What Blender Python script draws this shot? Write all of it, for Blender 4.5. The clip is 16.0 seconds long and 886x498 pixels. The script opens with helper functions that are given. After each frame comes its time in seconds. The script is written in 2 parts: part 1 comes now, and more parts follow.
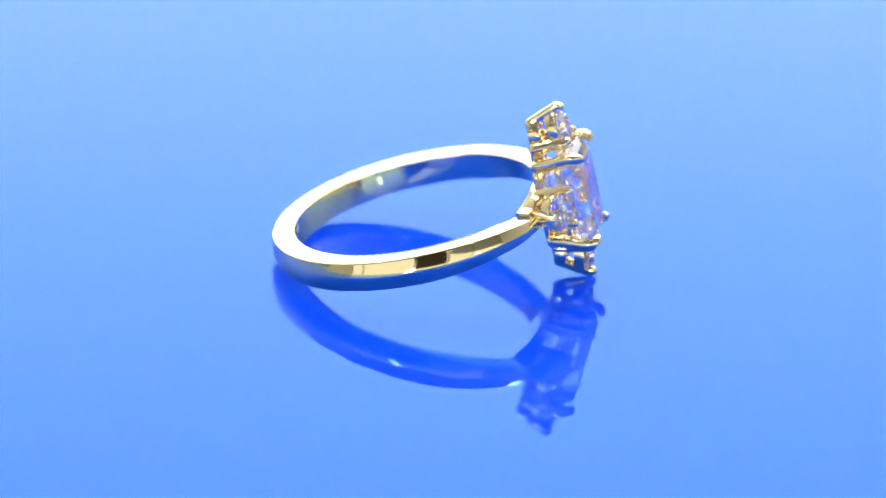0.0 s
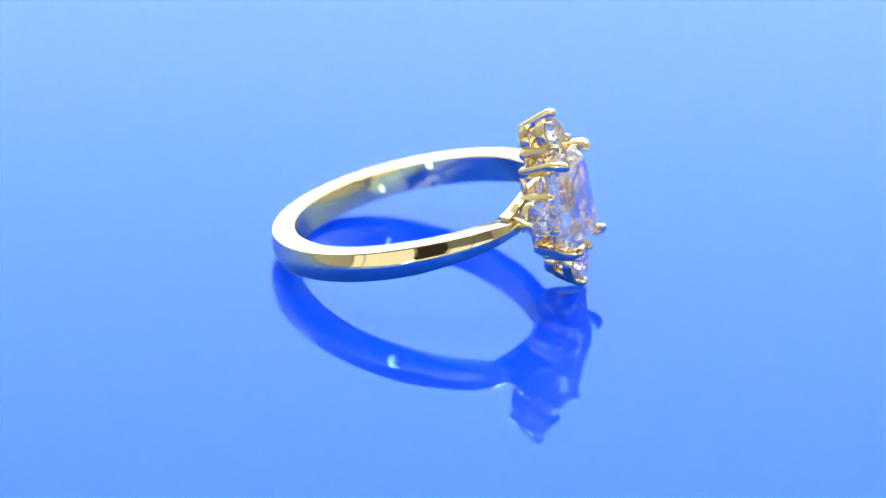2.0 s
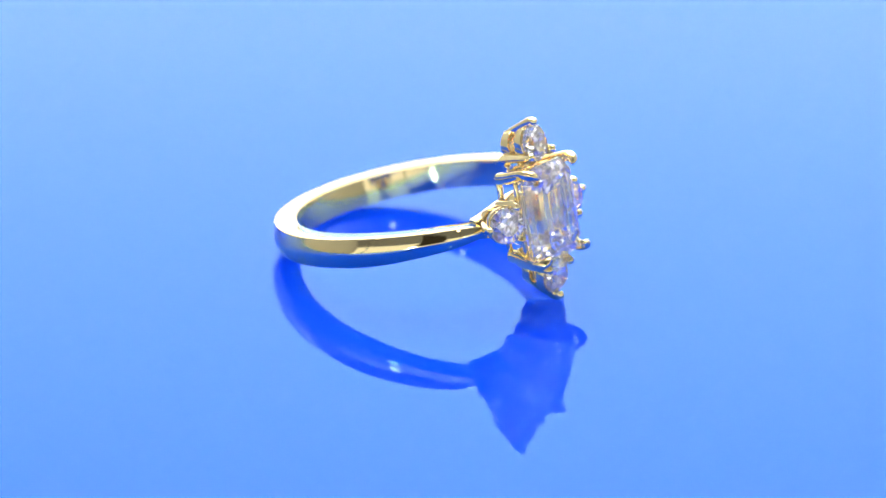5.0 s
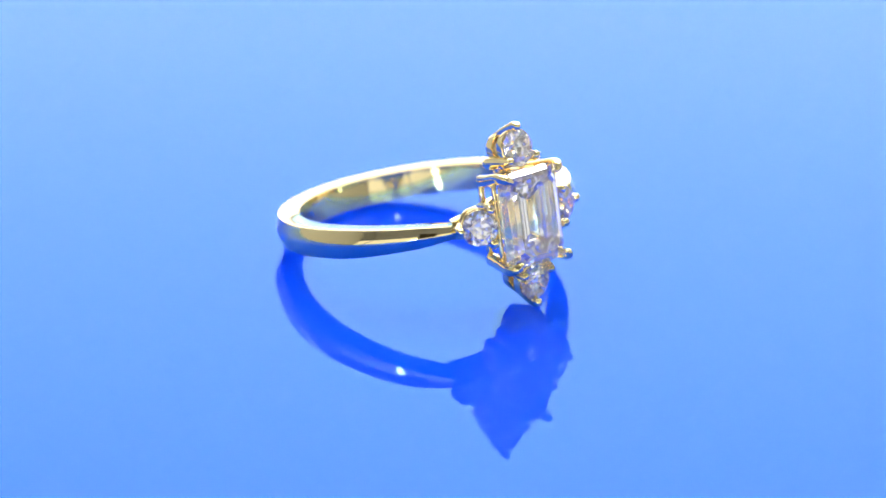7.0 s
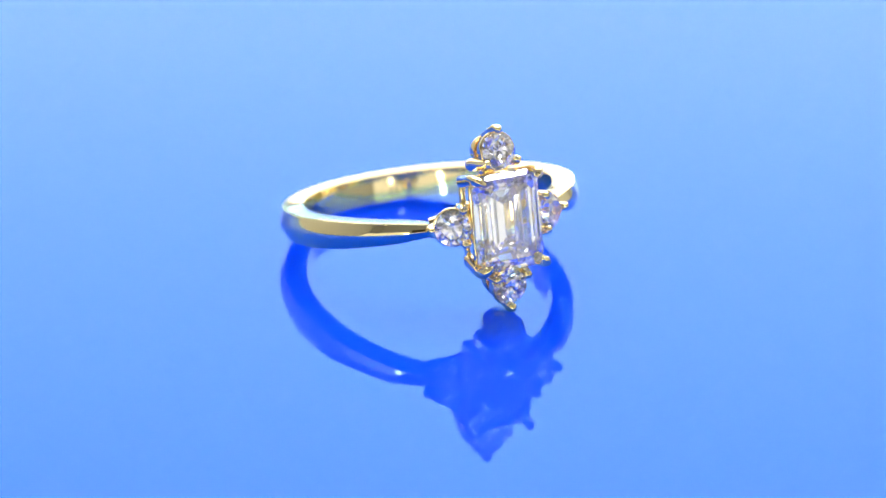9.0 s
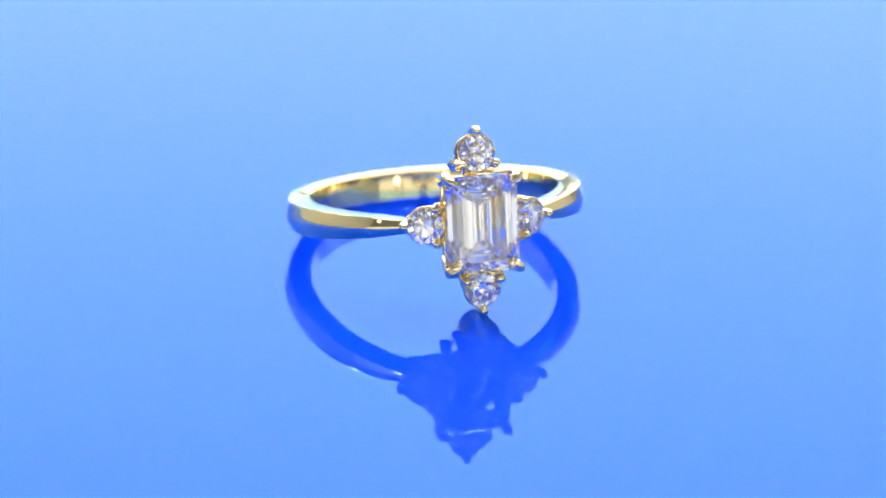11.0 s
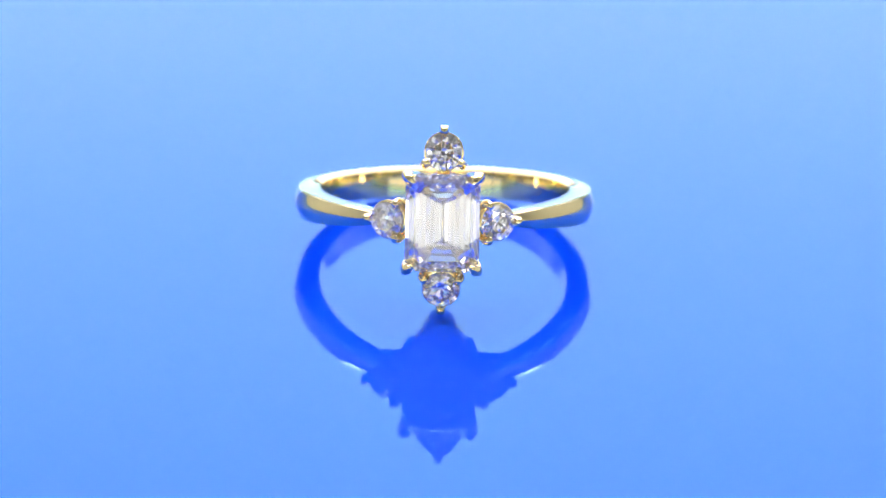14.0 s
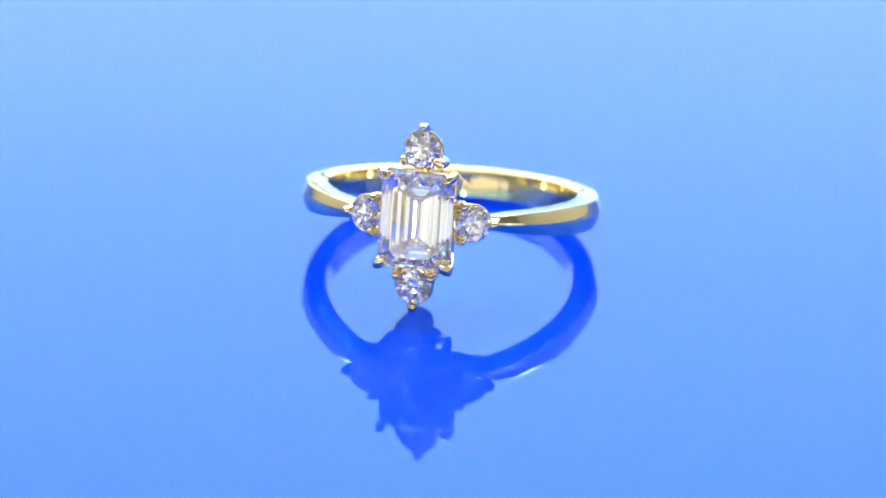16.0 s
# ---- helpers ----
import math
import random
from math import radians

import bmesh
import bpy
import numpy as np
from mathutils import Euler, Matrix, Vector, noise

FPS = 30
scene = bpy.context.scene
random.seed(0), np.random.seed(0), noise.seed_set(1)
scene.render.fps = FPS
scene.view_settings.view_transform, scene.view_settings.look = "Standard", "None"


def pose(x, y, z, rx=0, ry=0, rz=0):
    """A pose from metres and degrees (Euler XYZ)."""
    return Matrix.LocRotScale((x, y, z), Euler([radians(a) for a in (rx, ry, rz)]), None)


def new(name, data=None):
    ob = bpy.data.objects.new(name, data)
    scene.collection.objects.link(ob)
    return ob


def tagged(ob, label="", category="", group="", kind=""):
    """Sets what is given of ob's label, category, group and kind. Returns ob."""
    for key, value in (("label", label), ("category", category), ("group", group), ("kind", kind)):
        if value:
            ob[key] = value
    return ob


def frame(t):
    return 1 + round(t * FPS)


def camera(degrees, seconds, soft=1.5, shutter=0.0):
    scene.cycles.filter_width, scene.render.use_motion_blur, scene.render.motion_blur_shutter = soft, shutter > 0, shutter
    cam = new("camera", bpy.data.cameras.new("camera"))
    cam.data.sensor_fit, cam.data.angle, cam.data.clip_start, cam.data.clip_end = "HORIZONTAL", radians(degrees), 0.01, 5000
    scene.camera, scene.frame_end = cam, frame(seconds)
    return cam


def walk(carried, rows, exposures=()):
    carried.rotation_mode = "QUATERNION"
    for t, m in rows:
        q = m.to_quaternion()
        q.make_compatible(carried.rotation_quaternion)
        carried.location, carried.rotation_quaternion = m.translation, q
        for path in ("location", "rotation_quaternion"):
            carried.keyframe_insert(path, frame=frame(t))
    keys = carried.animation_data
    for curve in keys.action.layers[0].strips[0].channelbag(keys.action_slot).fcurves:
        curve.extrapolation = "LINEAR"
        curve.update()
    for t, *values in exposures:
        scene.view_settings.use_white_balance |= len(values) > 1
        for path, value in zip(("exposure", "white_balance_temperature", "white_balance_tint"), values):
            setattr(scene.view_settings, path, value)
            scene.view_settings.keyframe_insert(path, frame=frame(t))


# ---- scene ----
MM = 0.001

# the turntable makes one even turn; the ring stands on it, off its axis
START, SPEED = 80.33, -5.764          # degrees, degrees a second
RING_X, RING_Y = -0.844 * MM, 2.432 * MM

cam = camera(14.94, 16.0, soft=1.5)
CAM_POSE = Matrix.Translation((0, -0.2145, 0.09203)) @ pose(0, 0, 0, 0, 0, 0.228) @ pose(0, 0, 0, 90 - 23.066) @ pose(0, 0, 0, 0, 0, 1.23)
cam.data.dof.use_dof, cam.data.dof.focus_distance, cam.data.dof.aperture_fstop = True, 0.2225, 30.0
walk(cam, [(0.0, CAM_POSE), (16.0, CAM_POSE)])

# ---- light: a photo tent with a lit back, a lit ceiling and one small lamp beside the lens ----
BACK_LIGHT, TOP_LIGHT, KEY_LIGHT = 2.57, 15.5, 14.0
scene.view_settings.exposure = 0.0
# light crosses a cut stone many times before it leaves
scene.cycles.max_bounces, scene.cycles.glossy_bounces, scene.cycles.transmission_bounces = 24, 24, 24
world = bpy.data.worlds.new("dark_studio")
scene.world = world
world.use_nodes = True
world.node_tree.nodes["Background"].inputs[0].default_value = (0.7, 0.62, 0.52, 1)
world.node_tree.nodes["Background"].inputs[1].default_value = 0.05


# ---- materials ----
def material(name, colour, rough=0.5, metal=0.0, ior=1.5):
    m = bpy.data.materials.new(name)
    m.use_nodes = True
    b = m.node_tree.nodes["Principled BSDF"]
    b.inputs["Base Color"].default_value = (*colour, 1)
    b.inputs["Roughness"].default_value = rough
    b.inputs["Metallic"].default_value = metal
    b.inputs["IOR"].default_value = ior
    return m, m.node_tree, b


def noise_into(tree, scale, low, high, socket, detail=3.0, rough=0.55):
    """Object-space noise, remapped between two values, into a socket."""
    co = tree.nodes.new("ShaderNodeTexCoord")
    n = tree.nodes.new("ShaderNodeTexNoise")
    n.inputs["Scale"].default_value, n.inputs["Detail"].default_value, n.inputs["Roughness"].default_value = scale, detail, rough
    r = tree.nodes.new("ShaderNodeMapRange")
    r.inputs["To Min"].default_value, r.inputs["To Max"].default_value = low, high
    tree.links.new(co.outputs["Object"], n.inputs["Vector"])
    tree.links.new(n.outputs["Fac"], r.inputs["Value"])
    tree.links.new(r.outputs["Result"], socket)
    return n


def bump(tree, b, scale, strength, distance):
    co = tree.nodes.new("ShaderNodeTexCoord")
    n = tree.nodes.new("ShaderNodeTexNoise")
    n.inputs["Scale"].default_value, n.inputs["Detail"].default_value = scale, 4.0
    k = tree.nodes.new("ShaderNodeBump")
    k.inputs["Strength"].default_value, k.inputs["Distance"].default_value = strength, distance
    tree.links.new(co.outputs["Object"], n.inputs["Vector"])
    tree.links.new(n.outputs["Fac"], k.inputs["Height"])
    tree.links.new(k.outputs["Normal"], b.inputs["Normal"])


def gold_material():
    m, tree, b = material("polished_yellow_gold", (0.95, 0.795, 0.43), 0.06, 1.0)
    noise_into(tree, 900.0, 0.045, 0.085, b.inputs["Roughness"])
    bump(tree, b, 420.0, 0.05, 0.00002)
    return m


def acrylic_material():
    """Blue acrylic under a clear polished face that mirrors more at a flat angle."""
    m = bpy.data.materials.new("blue_acrylic")
    m.use_nodes = True
    tree = m.node_tree
    tree.nodes.remove(tree.nodes["Principled BSDF"])
    out = tree.nodes["Material Output"]
    # light spreads some millimetres inside the blue body
    d = tree.nodes.new("ShaderNodeSubsurfaceScattering")
    d.falloff = "BURLEY"
    d.inputs["Color"].default_value = (0.002, 0.056, 0.95, 1)
    d.inputs["Radius"].default_value, d.inputs["Scale"].default_value = (1, 1, 1), 0.012
    g = tree.nodes.new("ShaderNodeBsdfGlossy")
    noise_into(tree, 60.0, 0.004, 0.016, g.inputs["Roughness"])
    f = tree.nodes.new("ShaderNodeFresnel")
    f.inputs["IOR"].default_value = 1.58
    # the gloss is tinted blue by hand, less so at flat angles
    flat = tree.nodes.new("ShaderNodeMapRange")
    flat.inputs["From Min"].default_value, flat.inputs["From Max"].default_value = 0.10, 0.20
    tint = tree.nodes.new("ShaderNodeMix")
    tint.data_type = "RGBA"
    tint.inputs[6].default_value = (0.40, 0.955, 1.0, 1)
    tint.inputs[7].default_value = (0.59, 0.935, 1.0, 1)
    tree.links.new(f.outputs["Fac"], flat.inputs["Value"])
    tree.links.new(flat.outputs["Result"], tint.inputs[0])
    tree.links.new(tint.outputs[2], g.inputs["Color"])
    mix = tree.nodes.new("ShaderNodeMixShader")
    tree.links.new(f.outputs["Fac"], mix.inputs["Fac"])
    tree.links.new(d.outputs[0], mix.inputs[1])
    tree.links.new(g.outputs[0], mix.inputs[2])
    tree.links.new(mix.outputs[0], out.inputs["Surface"])
    return m


def diamond_material():
    m = bpy.data.materials.new("diamond")
    m.use_nodes = True
    tree = m.node_tree
    tree.nodes.remove(tree.nodes["Principled BSDF"])
    g = tree.nodes.new("ShaderNodeBsdfGlass")
    g.inputs["IOR"].default_value, g.inputs["Roughness"].default_value = 2.42, 0.0
    g.inputs["Color"].default_value = (1, 1, 1, 1)
    tree.links.new(g.outputs[0], tree.nodes["Material Output"].inputs["Surface"])
    return m


def cloth_material(name, value):
    m, tree, b = material(name, value, 0.9)
    bump(tree, b, 300.0, 0.3, 0.0003)
    return m


def glow_material(name, colour, strength):
    m = bpy.data.materials.new(name)
    m.use_nodes = True
    tree = m.node_tree
    tree.nodes.remove(tree.nodes["Principled BSDF"])
    e = tree.nodes.new("ShaderNodeEmission")
    e.inputs["Color"].default_value, e.inputs["Strength"].default_value = (*colour, 1), strength
    tree.links.new(e.outputs[0], tree.nodes["Material Output"].inputs["Surface"])
    return m


GOLD = gold_material()
ACRYLIC = acrylic_material()
DIAMOND = diamond_material()
CREAM_CLOTH = cloth_material("cream_tent_cloth", (0.42, 0.42, 0.405))
DULL_CLOTH = cloth_material("dull_tent_cloth", (0.13, 0.132, 0.133))
BOUNCE_CLOTH = cloth_material("white_bounce_cloth", (0.80, 0.785, 0.75))
BLACK_PLASTIC, _, _ = material("black_plastic", (0.02, 0.02, 0.022), 0.4)
BACK_GLOW = glow_material("back_diffuser", (1.0, 0.99, 0.97), BACK_LIGHT)
TOP_GLOW = glow_material("top_diffuser", (0.985, 1.0, 1.0), TOP_LIGHT)
# for the unseen fill panels added at the tent front
FILL_GLOW = glow_material("front_fill", (0.985, 0.99, 0.97), 1.05)
SPOT_GLOW = glow_material("spot_diffuser", (1.0, 0.98, 0.94), 8.0)
KEY_GLOW = glow_material("lamp_diffuser", (1.0, 0.99, 0.97), KEY_LIGHT)


# ---- mesh helpers ----
def part(name, bm, mat, parent=None, label="", smooth=None):
    bmesh.ops.recalc_face_normals(bm, faces=bm.faces)
    mesh = bpy.data.meshes.new(name)
    bm.to_mesh(mesh)
    bm.free()
    mesh.materials.append(mat)
    if smooth is not None:
        mesh.shade_smooth()
        mesh.set_sharp_from_angle(angle=radians(smooth))
    ob = new(name, mesh)
    ob.parent = parent
    return tagged(ob, label)


def box(bm, lo, hi):
    verts = [bm.verts.new((x, y, z)) for x in (lo[0], hi[0]) for y in (lo[1], hi[1]) for z in (lo[2], hi[2])]
    for f in ((0, 1, 3, 2), (4, 6, 7, 5), (0, 4, 5, 1), (2, 3, 7, 6), (0, 2, 6, 4), (1, 5, 7, 3)):
        bm.faces.new([verts[i] for i in f])


def loft(bm, rings, closed=False, caps=True):
    """Skin a row of rings with equal counts."""
    loops = [[bm.verts.new(p) for p in r] for r in rings]
    n = len(loops[0])
    pairs = list(zip(loops, loops[1:])) + ([(loops[-1], loops[0])] if closed else [])
    for a, b in pairs:
        for i in range(n):
            bm.faces.new((a[i], a[(i + 1) % n], b[(i + 1) % n], b[i]))
    if caps and not closed:
        bm.faces.new(loops[0])
        bm.faces.new(loops[-1])


def spline(points, steps):
    """Catmull-Rom through points of any dimension."""
    p = [np.array(q, float) for q in points]
    p = [2 * p[0] - p[1]] + p + [2 * p[-1] - p[-2]]
    out = []
    for i in range(1, len(p) - 2):
        for k in range(steps):
            u = k / steps
            out.append(0.5 * (2 * p[i] + (p[i + 1] - p[i - 1]) * u + (2 * p[i - 1] - 5 * p[i] + 4 * p[i + 1] - p[i + 2]) * u * u
                              + (3 * p[i] - p[i - 1] - 3 * p[i + 1] + p[i + 2]) * u ** 3))
    out.append(p[-2])
    return out


def tube(bm, points, radii, around=12, steps=4, flat=1.0, side=None, closed=False, power=1.0):
    """A wire of changing thickness through points, with round ends; flat narrows it along side, power below 1 squares it."""
    rows = spline([(*p, r) for p, r in zip(points, radii)], steps) if not closed else [np.array((*p, r)) for p, r in zip(points, radii)]
    path = [Vector(r[:3]) for r in rows]
    rad = [max(float(r[3]), 0.01) for r in rows]
    rings = []
    count = len(path)
    curve = lambda q: math.copysign(abs(q) ** power, q)
    for i, c in enumerate(path):
        a, b = (path[i - 1], path[(i + 1) % count]) if closed else (path[max(i - 1, 0)], path[min(i + 1, count - 1)])
        d = (b - a).normalized()
        s = Vector(side) if side else (Vector((1, 0, 0)) if abs(d.x) < 0.8 else Vector((0, 0, 1)))
        u = (s - d * s.dot(d)).normalized()
        v = d.cross(u)
        ring = lambda centre, k: [centre + (u * curve(math.cos(2 * math.pi * j / around)) * flat + v * curve(math.sin(2 * math.pi * j / around))) * rad[i] * k for j in range(around)]
        if not closed and i == 0:
            rings += [ring(c - d * rad[i] * math.sin(q), math.cos(q)) for q in (1.45, 1.1, 0.7, 0.35)]
        rings.append(ring(c, 1.0))
        if not closed and i == count - 1:
            rings += [ring(c + d * rad[i] * math.sin(q), math.cos(q)) for q in (0.35, 0.7, 1.1, 1.45)]
    loft(bm, rings, closed=closed)


def moved(bm, m):
    bmesh.ops.transform(bm, matrix=m, verts=bm.verts)
    return bm


def smoothstep(a, b, x):
    u = min(max((x - a) / (b - a), 0), 1)
    return u * u * (3 - 2 * u)


# ---- the tent round the turntable ----
def plain(name, lo, hi, mat, label):
    bm = bmesh.new()
    box(bm, lo, hi)
    return tagged(part(name, bm, mat), label, "", "", "structure")


def build_tent():
    plain("floor", (-0.31, -0.212, -0.03), (0.31, 0.31, -0.02), CREAM_CLOTH, "cream cloth floor of a photo tent")
    plain("wall_left", (-0.31, -0.212, -0.02), (-0.3, 0.31, 0.4), CREAM_CLOTH, "cream cloth side of a photo tent")
    plain("wall_right", (0.3, -0.212, -0.02), (0.31, 0.31, 0.4), CREAM_CLOTH, "cream cloth side of a photo tent")
    plain("wall_back", (-0.3, 0.3, -0.02), (0.3, 0.31, 0.4), CREAM_CLOTH, "cream cloth back of a photo tent")
    plain("ceiling", (-0.31, -0.212, 0.4), (0.31, 0.31, 0.41), CREAM_CLOTH, "cream cloth top of a photo tent")
    # the front: a dull upper cloth, an added bounce skirt along its foot, and an opening through both
    x0, x1, z0, z1, skirt = -0.036, 0.048, 0.030, 0.150, 0.105
    bm = bmesh.new()
    for lo, hi in (((-0.3, skirt), (x0, 0.4)), ((x1, skirt), (0.3, 0.4)), ((x0, z1), (x1, 0.4))):
        box(bm, (lo[0], -0.212, lo[1]), (hi[0], -0.206, hi[1]))
    tagged(part("wall_front", bm, DULL_CLOTH), "dull cloth front of a photo tent with an opening", "", "", "structure")
    # the white skirt is unseen, added to bounce light onto the band
    bm = bmesh.new()
    for lo, hi in (((-0.3, -0.02), (x0, skirt)), ((x1, -0.02), (0.3, skirt)), ((x0, -0.02), (x1, z0))):
        box(bm, (lo[0], -0.212, lo[1]), (hi[0], -0.206, hi[1]))
    tagged(part("bounce_skirt", bm, BOUNCE_CLOTH), "added white bounce cloth along the tent front", "", "", "structure")


def light_panel(centre, normal, up, width, height, glow, label, stalk=False):
    """A flat light: black tray and a glowing diffuser."""
    n, u = Vector(normal).normalized(), Vector(up)
    r = u.cross(n).normalized()
    m = Matrix((r, n.cross(r), n)).transposed().to_4x4()
    thing = tagged(new("light_panel"), label, "lamp")
    thing.matrix_world = Matrix.Translation(centre) @ m
    w, h, e = width / 2, height / 2, min(width, height) * 0.015
    bm = bmesh.new()
    box(bm, (-w, -h, -0.006), (w, h, -0.002))
    for lo, hi in (((-w - e, -h - e, -0.006), (-w, h + e, 0.002)), ((w, -h - e, -0.006), (w + e, h + e, 0.002)),
                   ((-w, -h - e, -0.006), (w, -h, 0.002)), ((-w, h, -0.006), (w, h + e, 0.002))):
        box(bm, lo, hi)
    part("tray", bm, BLACK_PLASTIC, thing, "black plastic tray")
    bm = bmesh.new()
    box(bm, (-w, -h, -0.0018), (w, h, 0.0))
    part("diffuser", bm, glow, thing, "glowing white diffuser")
    if stalk:
        # a thin post from the tray down to the tent floor
        top = thing.matrix_world @ Vector((0, -h * 0.9, -0.004))
        bm = bmesh.new()
        loft(bm, [[Vector((top.x + r * math.cos(q), top.y + r * math.sin(q), z)) for q in np.linspace(0, 2 * math.pi, 17)[:-1]]
                  for r, z in ((0.006, -0.02), (0.006, -0.0185), (0.0015, -0.0175), (0.0015, top.z))])
        part("post", moved(bm, thing.matrix_world.inverted()), BLACK_PLASTIC, thing, "thin black post", 40)
    return thing


def build_lights():
    light_panel((0, 0.292, 0.19), (0, -1, 0), (0, 0, 1), 0.30, 0.38, BACK_GLOW, "large lit white panel at the back of a tent")
    light_panel((0, 0.205, 0.392), (0, 0, -1), (0, 1, 0), 0.46, 0.16, TOP_GLOW, "large lit white panel under a tent top")
    light_panel((-0.0375, -0.19, 0.020), (0.19, 0.98, -0.06), (0, 0, 1), 0.0155, 0.030, KEY_GLOW, "small bright upright lamp beside the opening", True)
    # two fill panels, added out of view to brighten the band and stones
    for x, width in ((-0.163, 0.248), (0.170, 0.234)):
        light_panel((x, -0.2005, 0.051), (0, 1, 0), (0, 0, 1), width, 0.098, FILL_GLOW, "added soft fill panel beside the tent opening")
    light_panel((0.125, -0.165, 0.030), (-0.6, 0.8, -0.1), (0, 0, 1), 0.012, 0.014, SPOT_GLOW, "small bright lamp on a post at the tent front", True)
    light_panel((0.105, -0.165, 0.17), (-0.45, 0.7, -0.7), (0, 0, 1), 0.014, 0.014, SPOT_GLOW, "small bright lamp on a post at the tent front", True)
    light_panel((-0.15, -0.14, 0.15), (0.6, 0.6, -0.6), (0, 0, 1), 0.014, 0.014, SPOT_GLOW, "small bright lamp on a post at the tent front", True)


build_tent()
build_lights()


# ---- turntable ----
def build_turntable():
    thing = tagged(new("turntable"), "glossy blue acrylic turntable, spotless and mirror-like", "turntable")
    bm = bmesh.new()
    rings = []
    for r, z in ((103.0, -6.0), (104.6, -5.6), (105.0, -5.0), (105.0, -1.0), (104.6, -0.3), (103.8, 0.0)):
        rings.append([Vector((r * math.cos(a), r * math.sin(a), z)) * MM for a in np.linspace(0, 2 * math.pi, 129)[:-1]])
    loft(bm, rings)
    part("disc", bm, ACRYLIC, thing, "polished blue acrylic disc")
    bm = bmesh.new()
    loft(bm, [[Vector((r * math.cos(a), r * math.sin(a), z)) * MM for a in np.linspace(0, 2 * math.pi, 65)[:-1]]
              for r, z in ((60, -20), (60, -8), (56, -6.02))])
    part("base", bm, BLACK_PLASTIC, thing, "black plastic base", 30)
    return thing


turntable = build_turntable()


# ---- the ring: head towards -y, finger axis near z, tipped back onto its lower claw ----
TILT, LEAN, LIFT, TWIST = 13.46, -0.7, 3.585, 0.6
SEAT = Matrix.Scale(MM, 4) @ Matrix.Translation((0, 0, LIFT)) @ pose(0, 0, 0, -TILT) @ pose(0, 0, 0, 0, LEAN)
HEAD = SEAT @ pose(0, 0, 0, 0, TWIST)

R_IN, R_OUT, HALF_WIDTH, BAND_Z = 8.60, 10.42, 0.993, -0.293


def build_shank(ring):
    bm = bmesh.new()
    rings = []
    for phi in np.linspace(23.5, 336.5, 225):
        off = min(phi, 360 - phi)
        k = smoothstep(24, 78, off)
        tip = 1 - smoothstep(19, 42, off)
        hw = (0.60 + (HALF_WIDTH - 0.60) * k) * (1 - 0.42 * tip)
        r0 = R_IN
        r1 = R_OUT + 0.15 * (1 - smoothstep(20, 62, off)) - 0.28 * tip
        crown = 0.29 * hw / HALF_WIDTH
        ridge = lambda q: (math.hypot(q, 0.28) - 0.28) / (math.hypot(0.96, 0.28) - 0.28)
        a = radians(phi)
        inside = 0.02 * k + 0.02
        profile = [(r0 + 0.05 + inside, -hw), (r1 - crown - 0.03, -hw), (r1 - crown, -hw + 0.03)]
        profile += [(r1 - crown * ridge(q), q * hw) for q in (math.copysign(0.9 * abs(u) ** 1.5, u) for u in np.linspace(-1, 1, 25))]
        profile += [(r1 - crown, hw - 0.03), (r1 - crown - 0.03, hw), (r0 + 0.05 + inside, hw)]
        profile += [(r0 + inside * q * q, q * hw) for q in np.linspace(0.975, -0.975, 9)]
        rings.append([SEAT @ Vector((r * math.sin(a), -r * math.cos(a), z + BAND_Z * k - 0.16 * (1 - k))) for r, z in profile])
    loft(bm, rings)
    part("shank", bm, GOLD, ring, "slim polished band, tapering to the head", 38)


def round_brilliant(radius):
    """A 57-facet round brilliant, girdle at z = 0, table up."""
    d = 2 * radius
    bm = bmesh.new()
    p = []
    ring = lambda r, z, n, turn: [(r * d * math.cos(2 * math.pi * (i + turn) / n), r * d * math.sin(2 * math.pi * (i + turn) / n), z * d) for i in range(n)]
    p += ring(0.285, 0.175, 8, 0)
    p += ring(0.395, 0.015 + 0.16 * (0.5 - 0.395 * math.cos(math.pi / 8)) / 0.215, 8, 0.5)
    p += ring(0.5, 0.015, 16, 0) + ring(0.5, -0.01, 16, 0)
    p += ring(0.12, -0.01 - 0.43 * (1 - 0.12 * math.cos(math.pi / 8) / 0.5), 8, 0.5)
    p += ring(0.006, -0.435, 8, 0)
    for q in p:
        bm.verts.new(q)
    bmesh.ops.convex_hull(bm, input=bm.verts)
    bmesh.ops.dissolve_limit(bm, angle_limit=radians(0.6), verts=bm.verts, edges=bm.edges)
    return bm


def emerald_cut():
    """A step-cut oblong with cut corners, girdle at z = 0, table up; width along x."""
    levels = ((1.54, 2.46, 0.42, 0.78), (1.84, 2.71, 0.52, 0.64), (2.16, 2.96, 0.64, 0.40), (2.47, 3.27, 0.78, 0.05), (2.47, 3.27, 0.78, -0.06),
              (2.10, 2.94, 0.66, -0.61), (1.63, 2.54, 0.50, -1.17), (1.12, 2.09, 0.34, -1.67), (0.60, 1.63, 0.18, -2.09), (0.02, 1.11, 0.008, -2.46))
    rings = []
    for a, b, c, z in levels:
        rings.append([(a, -b + c, z), (a, b - c, z), (a - c, b, z), (-a + c, b, z), (-a, b - c, z), (-a, -b + c, z), (-a + c, -b, z), (a - c, -b, z)])
    bm = bmesh.new()
    loft(bm, [[Vector(q) for q in r] for r in rings])
    return bm


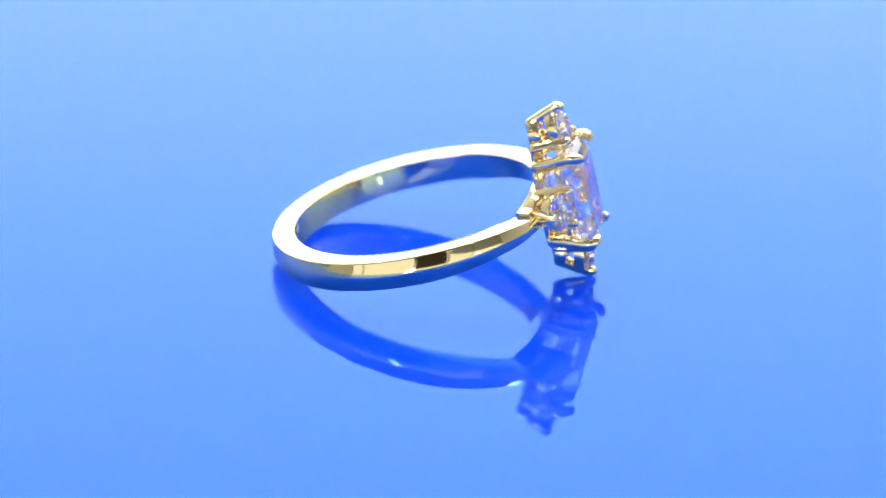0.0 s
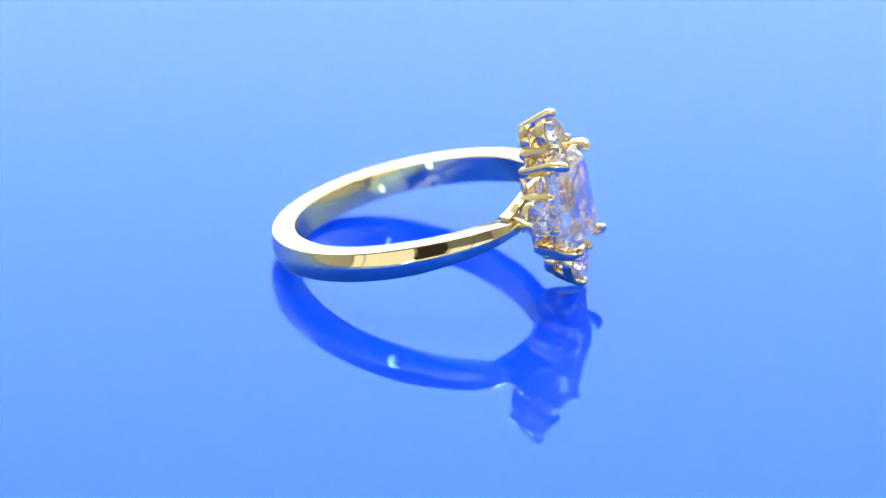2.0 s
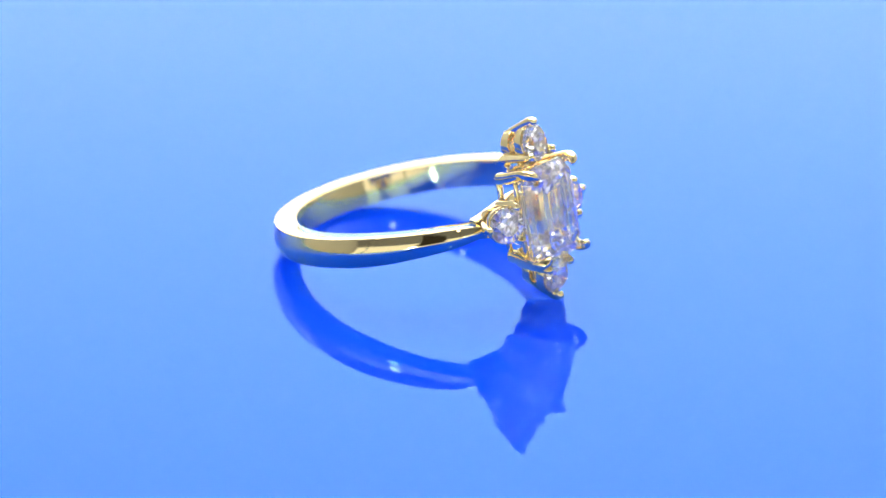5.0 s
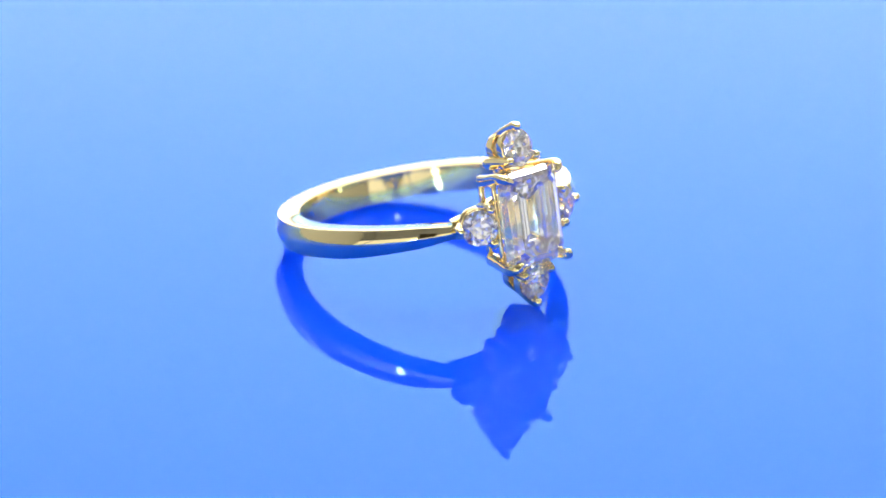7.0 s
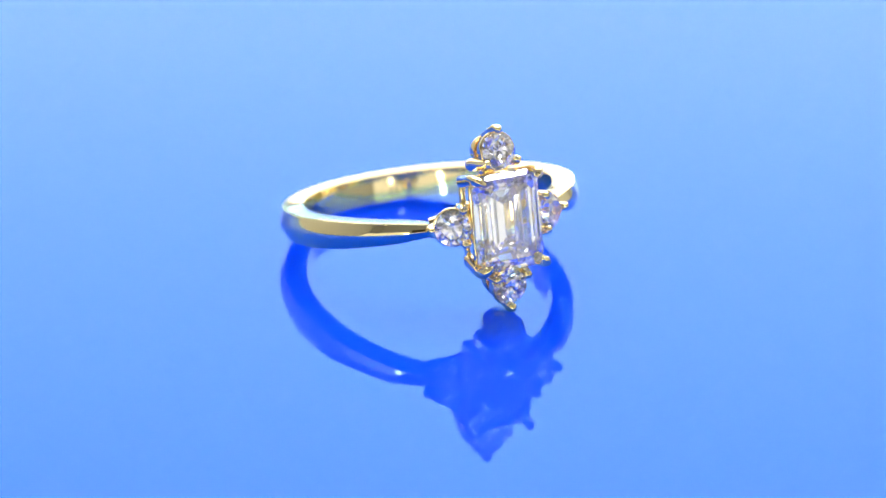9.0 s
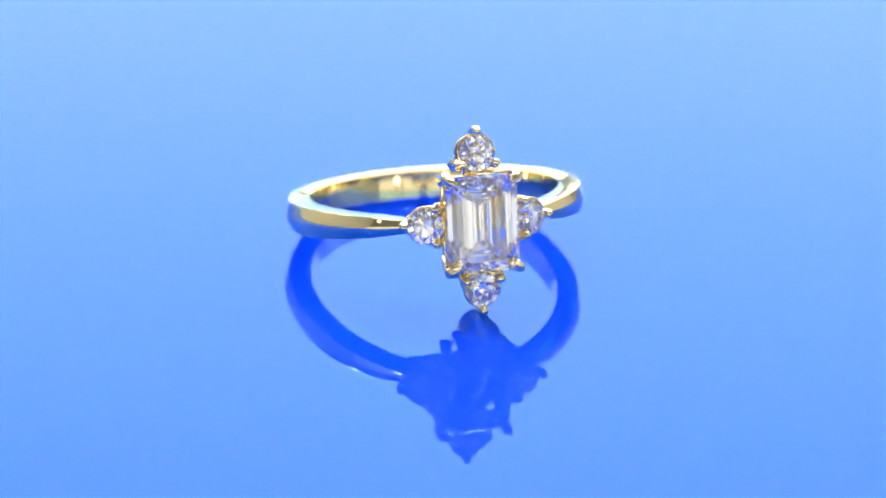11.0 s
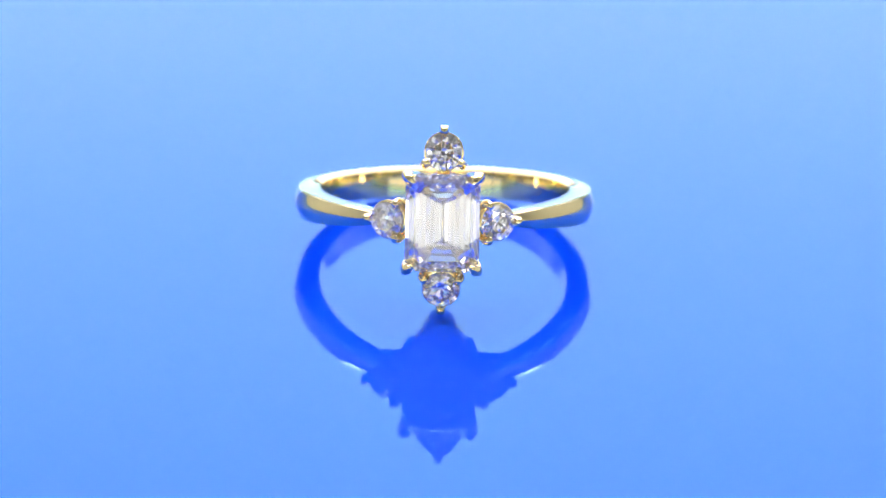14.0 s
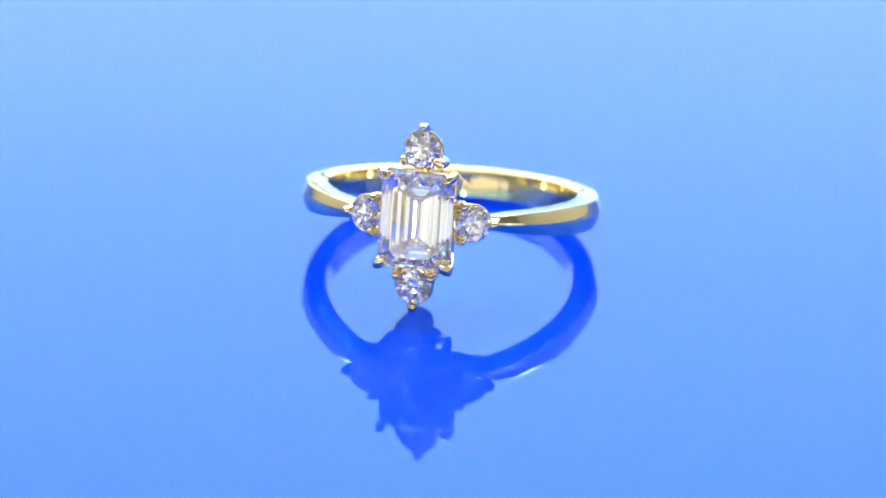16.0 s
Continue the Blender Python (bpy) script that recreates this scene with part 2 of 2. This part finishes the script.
def build_side_setting(ring, m, label, inner=1.0):
    """Three claws on a small open basket, in the stone's own space: table along z, outer claw along y."""
    m = HEAD @ m
    bm = bmesh.new()
    turn = np.linspace(0, 2 * math.pi, 41)[:-1]
    ringed = lambda r, z: [Vector((r * math.sin(a), r * math.cos(a), z)) for a in turn]
    # a conical collar below the girdle, and a heavier foot
    loft(bm, [ringed(r, z) for r, z in ((1.24, -0.12), (1.31, -0.16), (1.33, -0.24), (1.16, -0.86), (1.10, -0.90), (0.96, -0.88), (0.92, -0.82), (1.08, -0.16), (1.14, -0.12))], closed=True)
    loft(bm, [ringed(r, z) for r, z in ((0.98, -1.44), (1.10, -1.48), (1.13, -1.56), (1.04, -2.16), (0.96, -2.22), (0.52, -2.22), (0.46, -2.14), (0.60, -1.48), (0.68, -1.44))], closed=True)
    setting = part("side_setting", moved(bm, m), GOLD, ring, label, 40)
    for turn in (0, 124, -124):
        a = radians(turn)
        foot = inner if turn else 0.72
        path = [(foot, -2.05), (0.5 * foot + 0.68, -1.15), (0.2 * foot + 1.18, -0.3), (1.45, 0.04), (1.38, 0.30)]
        bm = bmesh.new()
        tube(bm, [(r * math.sin(a), r * math.cos(a), z) for r, z in path], (0.39, 0.37, 0.34, 0.30, 0.27), around=20, steps=5, side=(math.cos(a), -math.sin(a), 0), power=0.62)
        part("claw", moved(bm, m), GOLD, setting, "rounded gold claw", 40)
    part("round_diamond", moved(round_brilliant(1.23), m @ pose(0, 0, 0, 0, 0, 11)), DIAMOND, ring, "small round brilliant-cut clear diamond")


def frame_of(centre, normal, up):
    n = Vector(normal).normalized()
    u = (Vector(up) - n * Vector(up).dot(n)).normalized()
    return Matrix.Translation(centre) @ Matrix((u.cross(n), u, n)).transposed().to_4x4()


def build_head(ring):
    # centre basket: two oblong rails, a cross bar to each end setting
    bm = bmesh.new()
    for a, b, c, y, w in ((2.12, 2.92, 0.5, -10.55, 0.18), (1.92, 2.70, 0.45, -8.98, 0.22)):
        corners = [(a, -b + c), (a, b - c), (a - c, b), (-a + c, b), (-a, b - c), (-a, -b + c), (-a + c, -b), (a - c, -b)]
        points = []
        for (x0, z0), (x1, z1) in zip(corners, corners[1:] + corners[:1]):
            points += [(x0 + (x1 - x0) * q, y, z0 + (z1 - z0) * q) for q in (0.08, 0.36, 0.64, 0.92)]
        tube(bm, points, [w] * len(points), around=10, side=(0, 1, 0), closed=True)
    setting = part("centre_setting", moved(bm, HEAD), GOLD, ring, "open gold basket with two rails", 40)
    for sx in (-1, 1):
        for sz in (-1, 1):
            path = [(1.92, -9.2, 2.70), (2.10, -10.2, 2.85), (2.34, -11.4, 3.10), (2.32, -11.95, 3.08), (2.16, -12.24, 2.94), (1.98, -12.32, 2.80)]
            bm = bmesh.new()
            tube(bm, [(sx * x, y, sz * z) for x, y, z in path], (0.41, 0.40, 0.37, 0.35, 0.29, 0.19), around=20, steps=5, side=(1, 0, 0), power=0.66)
            part("corner_claw", moved(bm, HEAD), GOLD, setting, "tapered gold claw bent over the stone", 40)
    part("emerald_cut_diamond", moved(emerald_cut(), HEAD @ frame_of((0, -11.52, 0), (0, -1, 0), (0, 0, 1))), DIAMOND, ring, "large clear step-cut oblong diamond")
    # ends, above and below the centre stone
    for s in (1, -1):
        build_side_setting(ring, frame_of((0, -11.06, 4.70 if s > 0 else -4.53), (0, -1, 0.12 if s > 0 else -0.2), (0, 0, s)), "small open three-claw gold basket", 1.36)
        bm = bmesh.new()
        tube(bm, [(0, -9.02, 2.3 * s), (0, -9.05, 3.6 * s), (0, -9.1, 4.85 * s)], (0.52, 0.46, 0.44), around=20, steps=5, side=(1, 0, 0), power=0.55)
        part("base_bar", moved(bm, HEAD), GOLD, setting, "", 40)
    # shoulders
    for s in (1, -1):
        build_side_setting(ring, frame_of((s * 3.68, -10.62, 0), (0.45 * s, -0.893, 0), (s, 0, 0)), "small open three-claw gold basket at the shoulder")
    # the gallery: a curved plate that carries the head between the two ends of the band
    bm = bmesh.new()
    rings = []
    for phi in np.linspace(-27, 27, 37):
        a, h = radians(phi), 0.62 + 0.95 * math.cos(radians(phi / 27 * 90)) ** 1.3
        outer = 8.98 + 0.62 * abs(phi / 27)
        profile = [(8.46, 0.86), (8.52, 0.97), (8.60, 1.0), (outer - 0.1, 1.0), (outer - 0.03, 0.97), (outer, 0.88)]
        profile += [(r, -q) for r, q in reversed(profile)]
        rings.append([SEAT @ Vector((r * math.sin(a), -r * math.cos(a), q * h - 0.16)) for r, q in profile])
    loft(bm, rings)
    part("gallery", bm, GOLD, ring, "curved gold plate under the head", 40)


def build_ring():
    ring = tagged(new("ring"), "polished yellow gold ring with oblong and four small round diamonds", "ring")
    build_shank(ring)
    build_head(ring)
    return ring


ring = build_ring()


def motions():
    rows = []
    for i in range(33):
        t = i * 0.5
        rows.append((t, pose(0, 0, 0, 0, 0, START + SPEED * t)))
    walk(turntable, rows)
    walk(ring, [(t, m @ Matrix.Translation((RING_X, RING_Y, 0))) for t, m in rows])


motions()
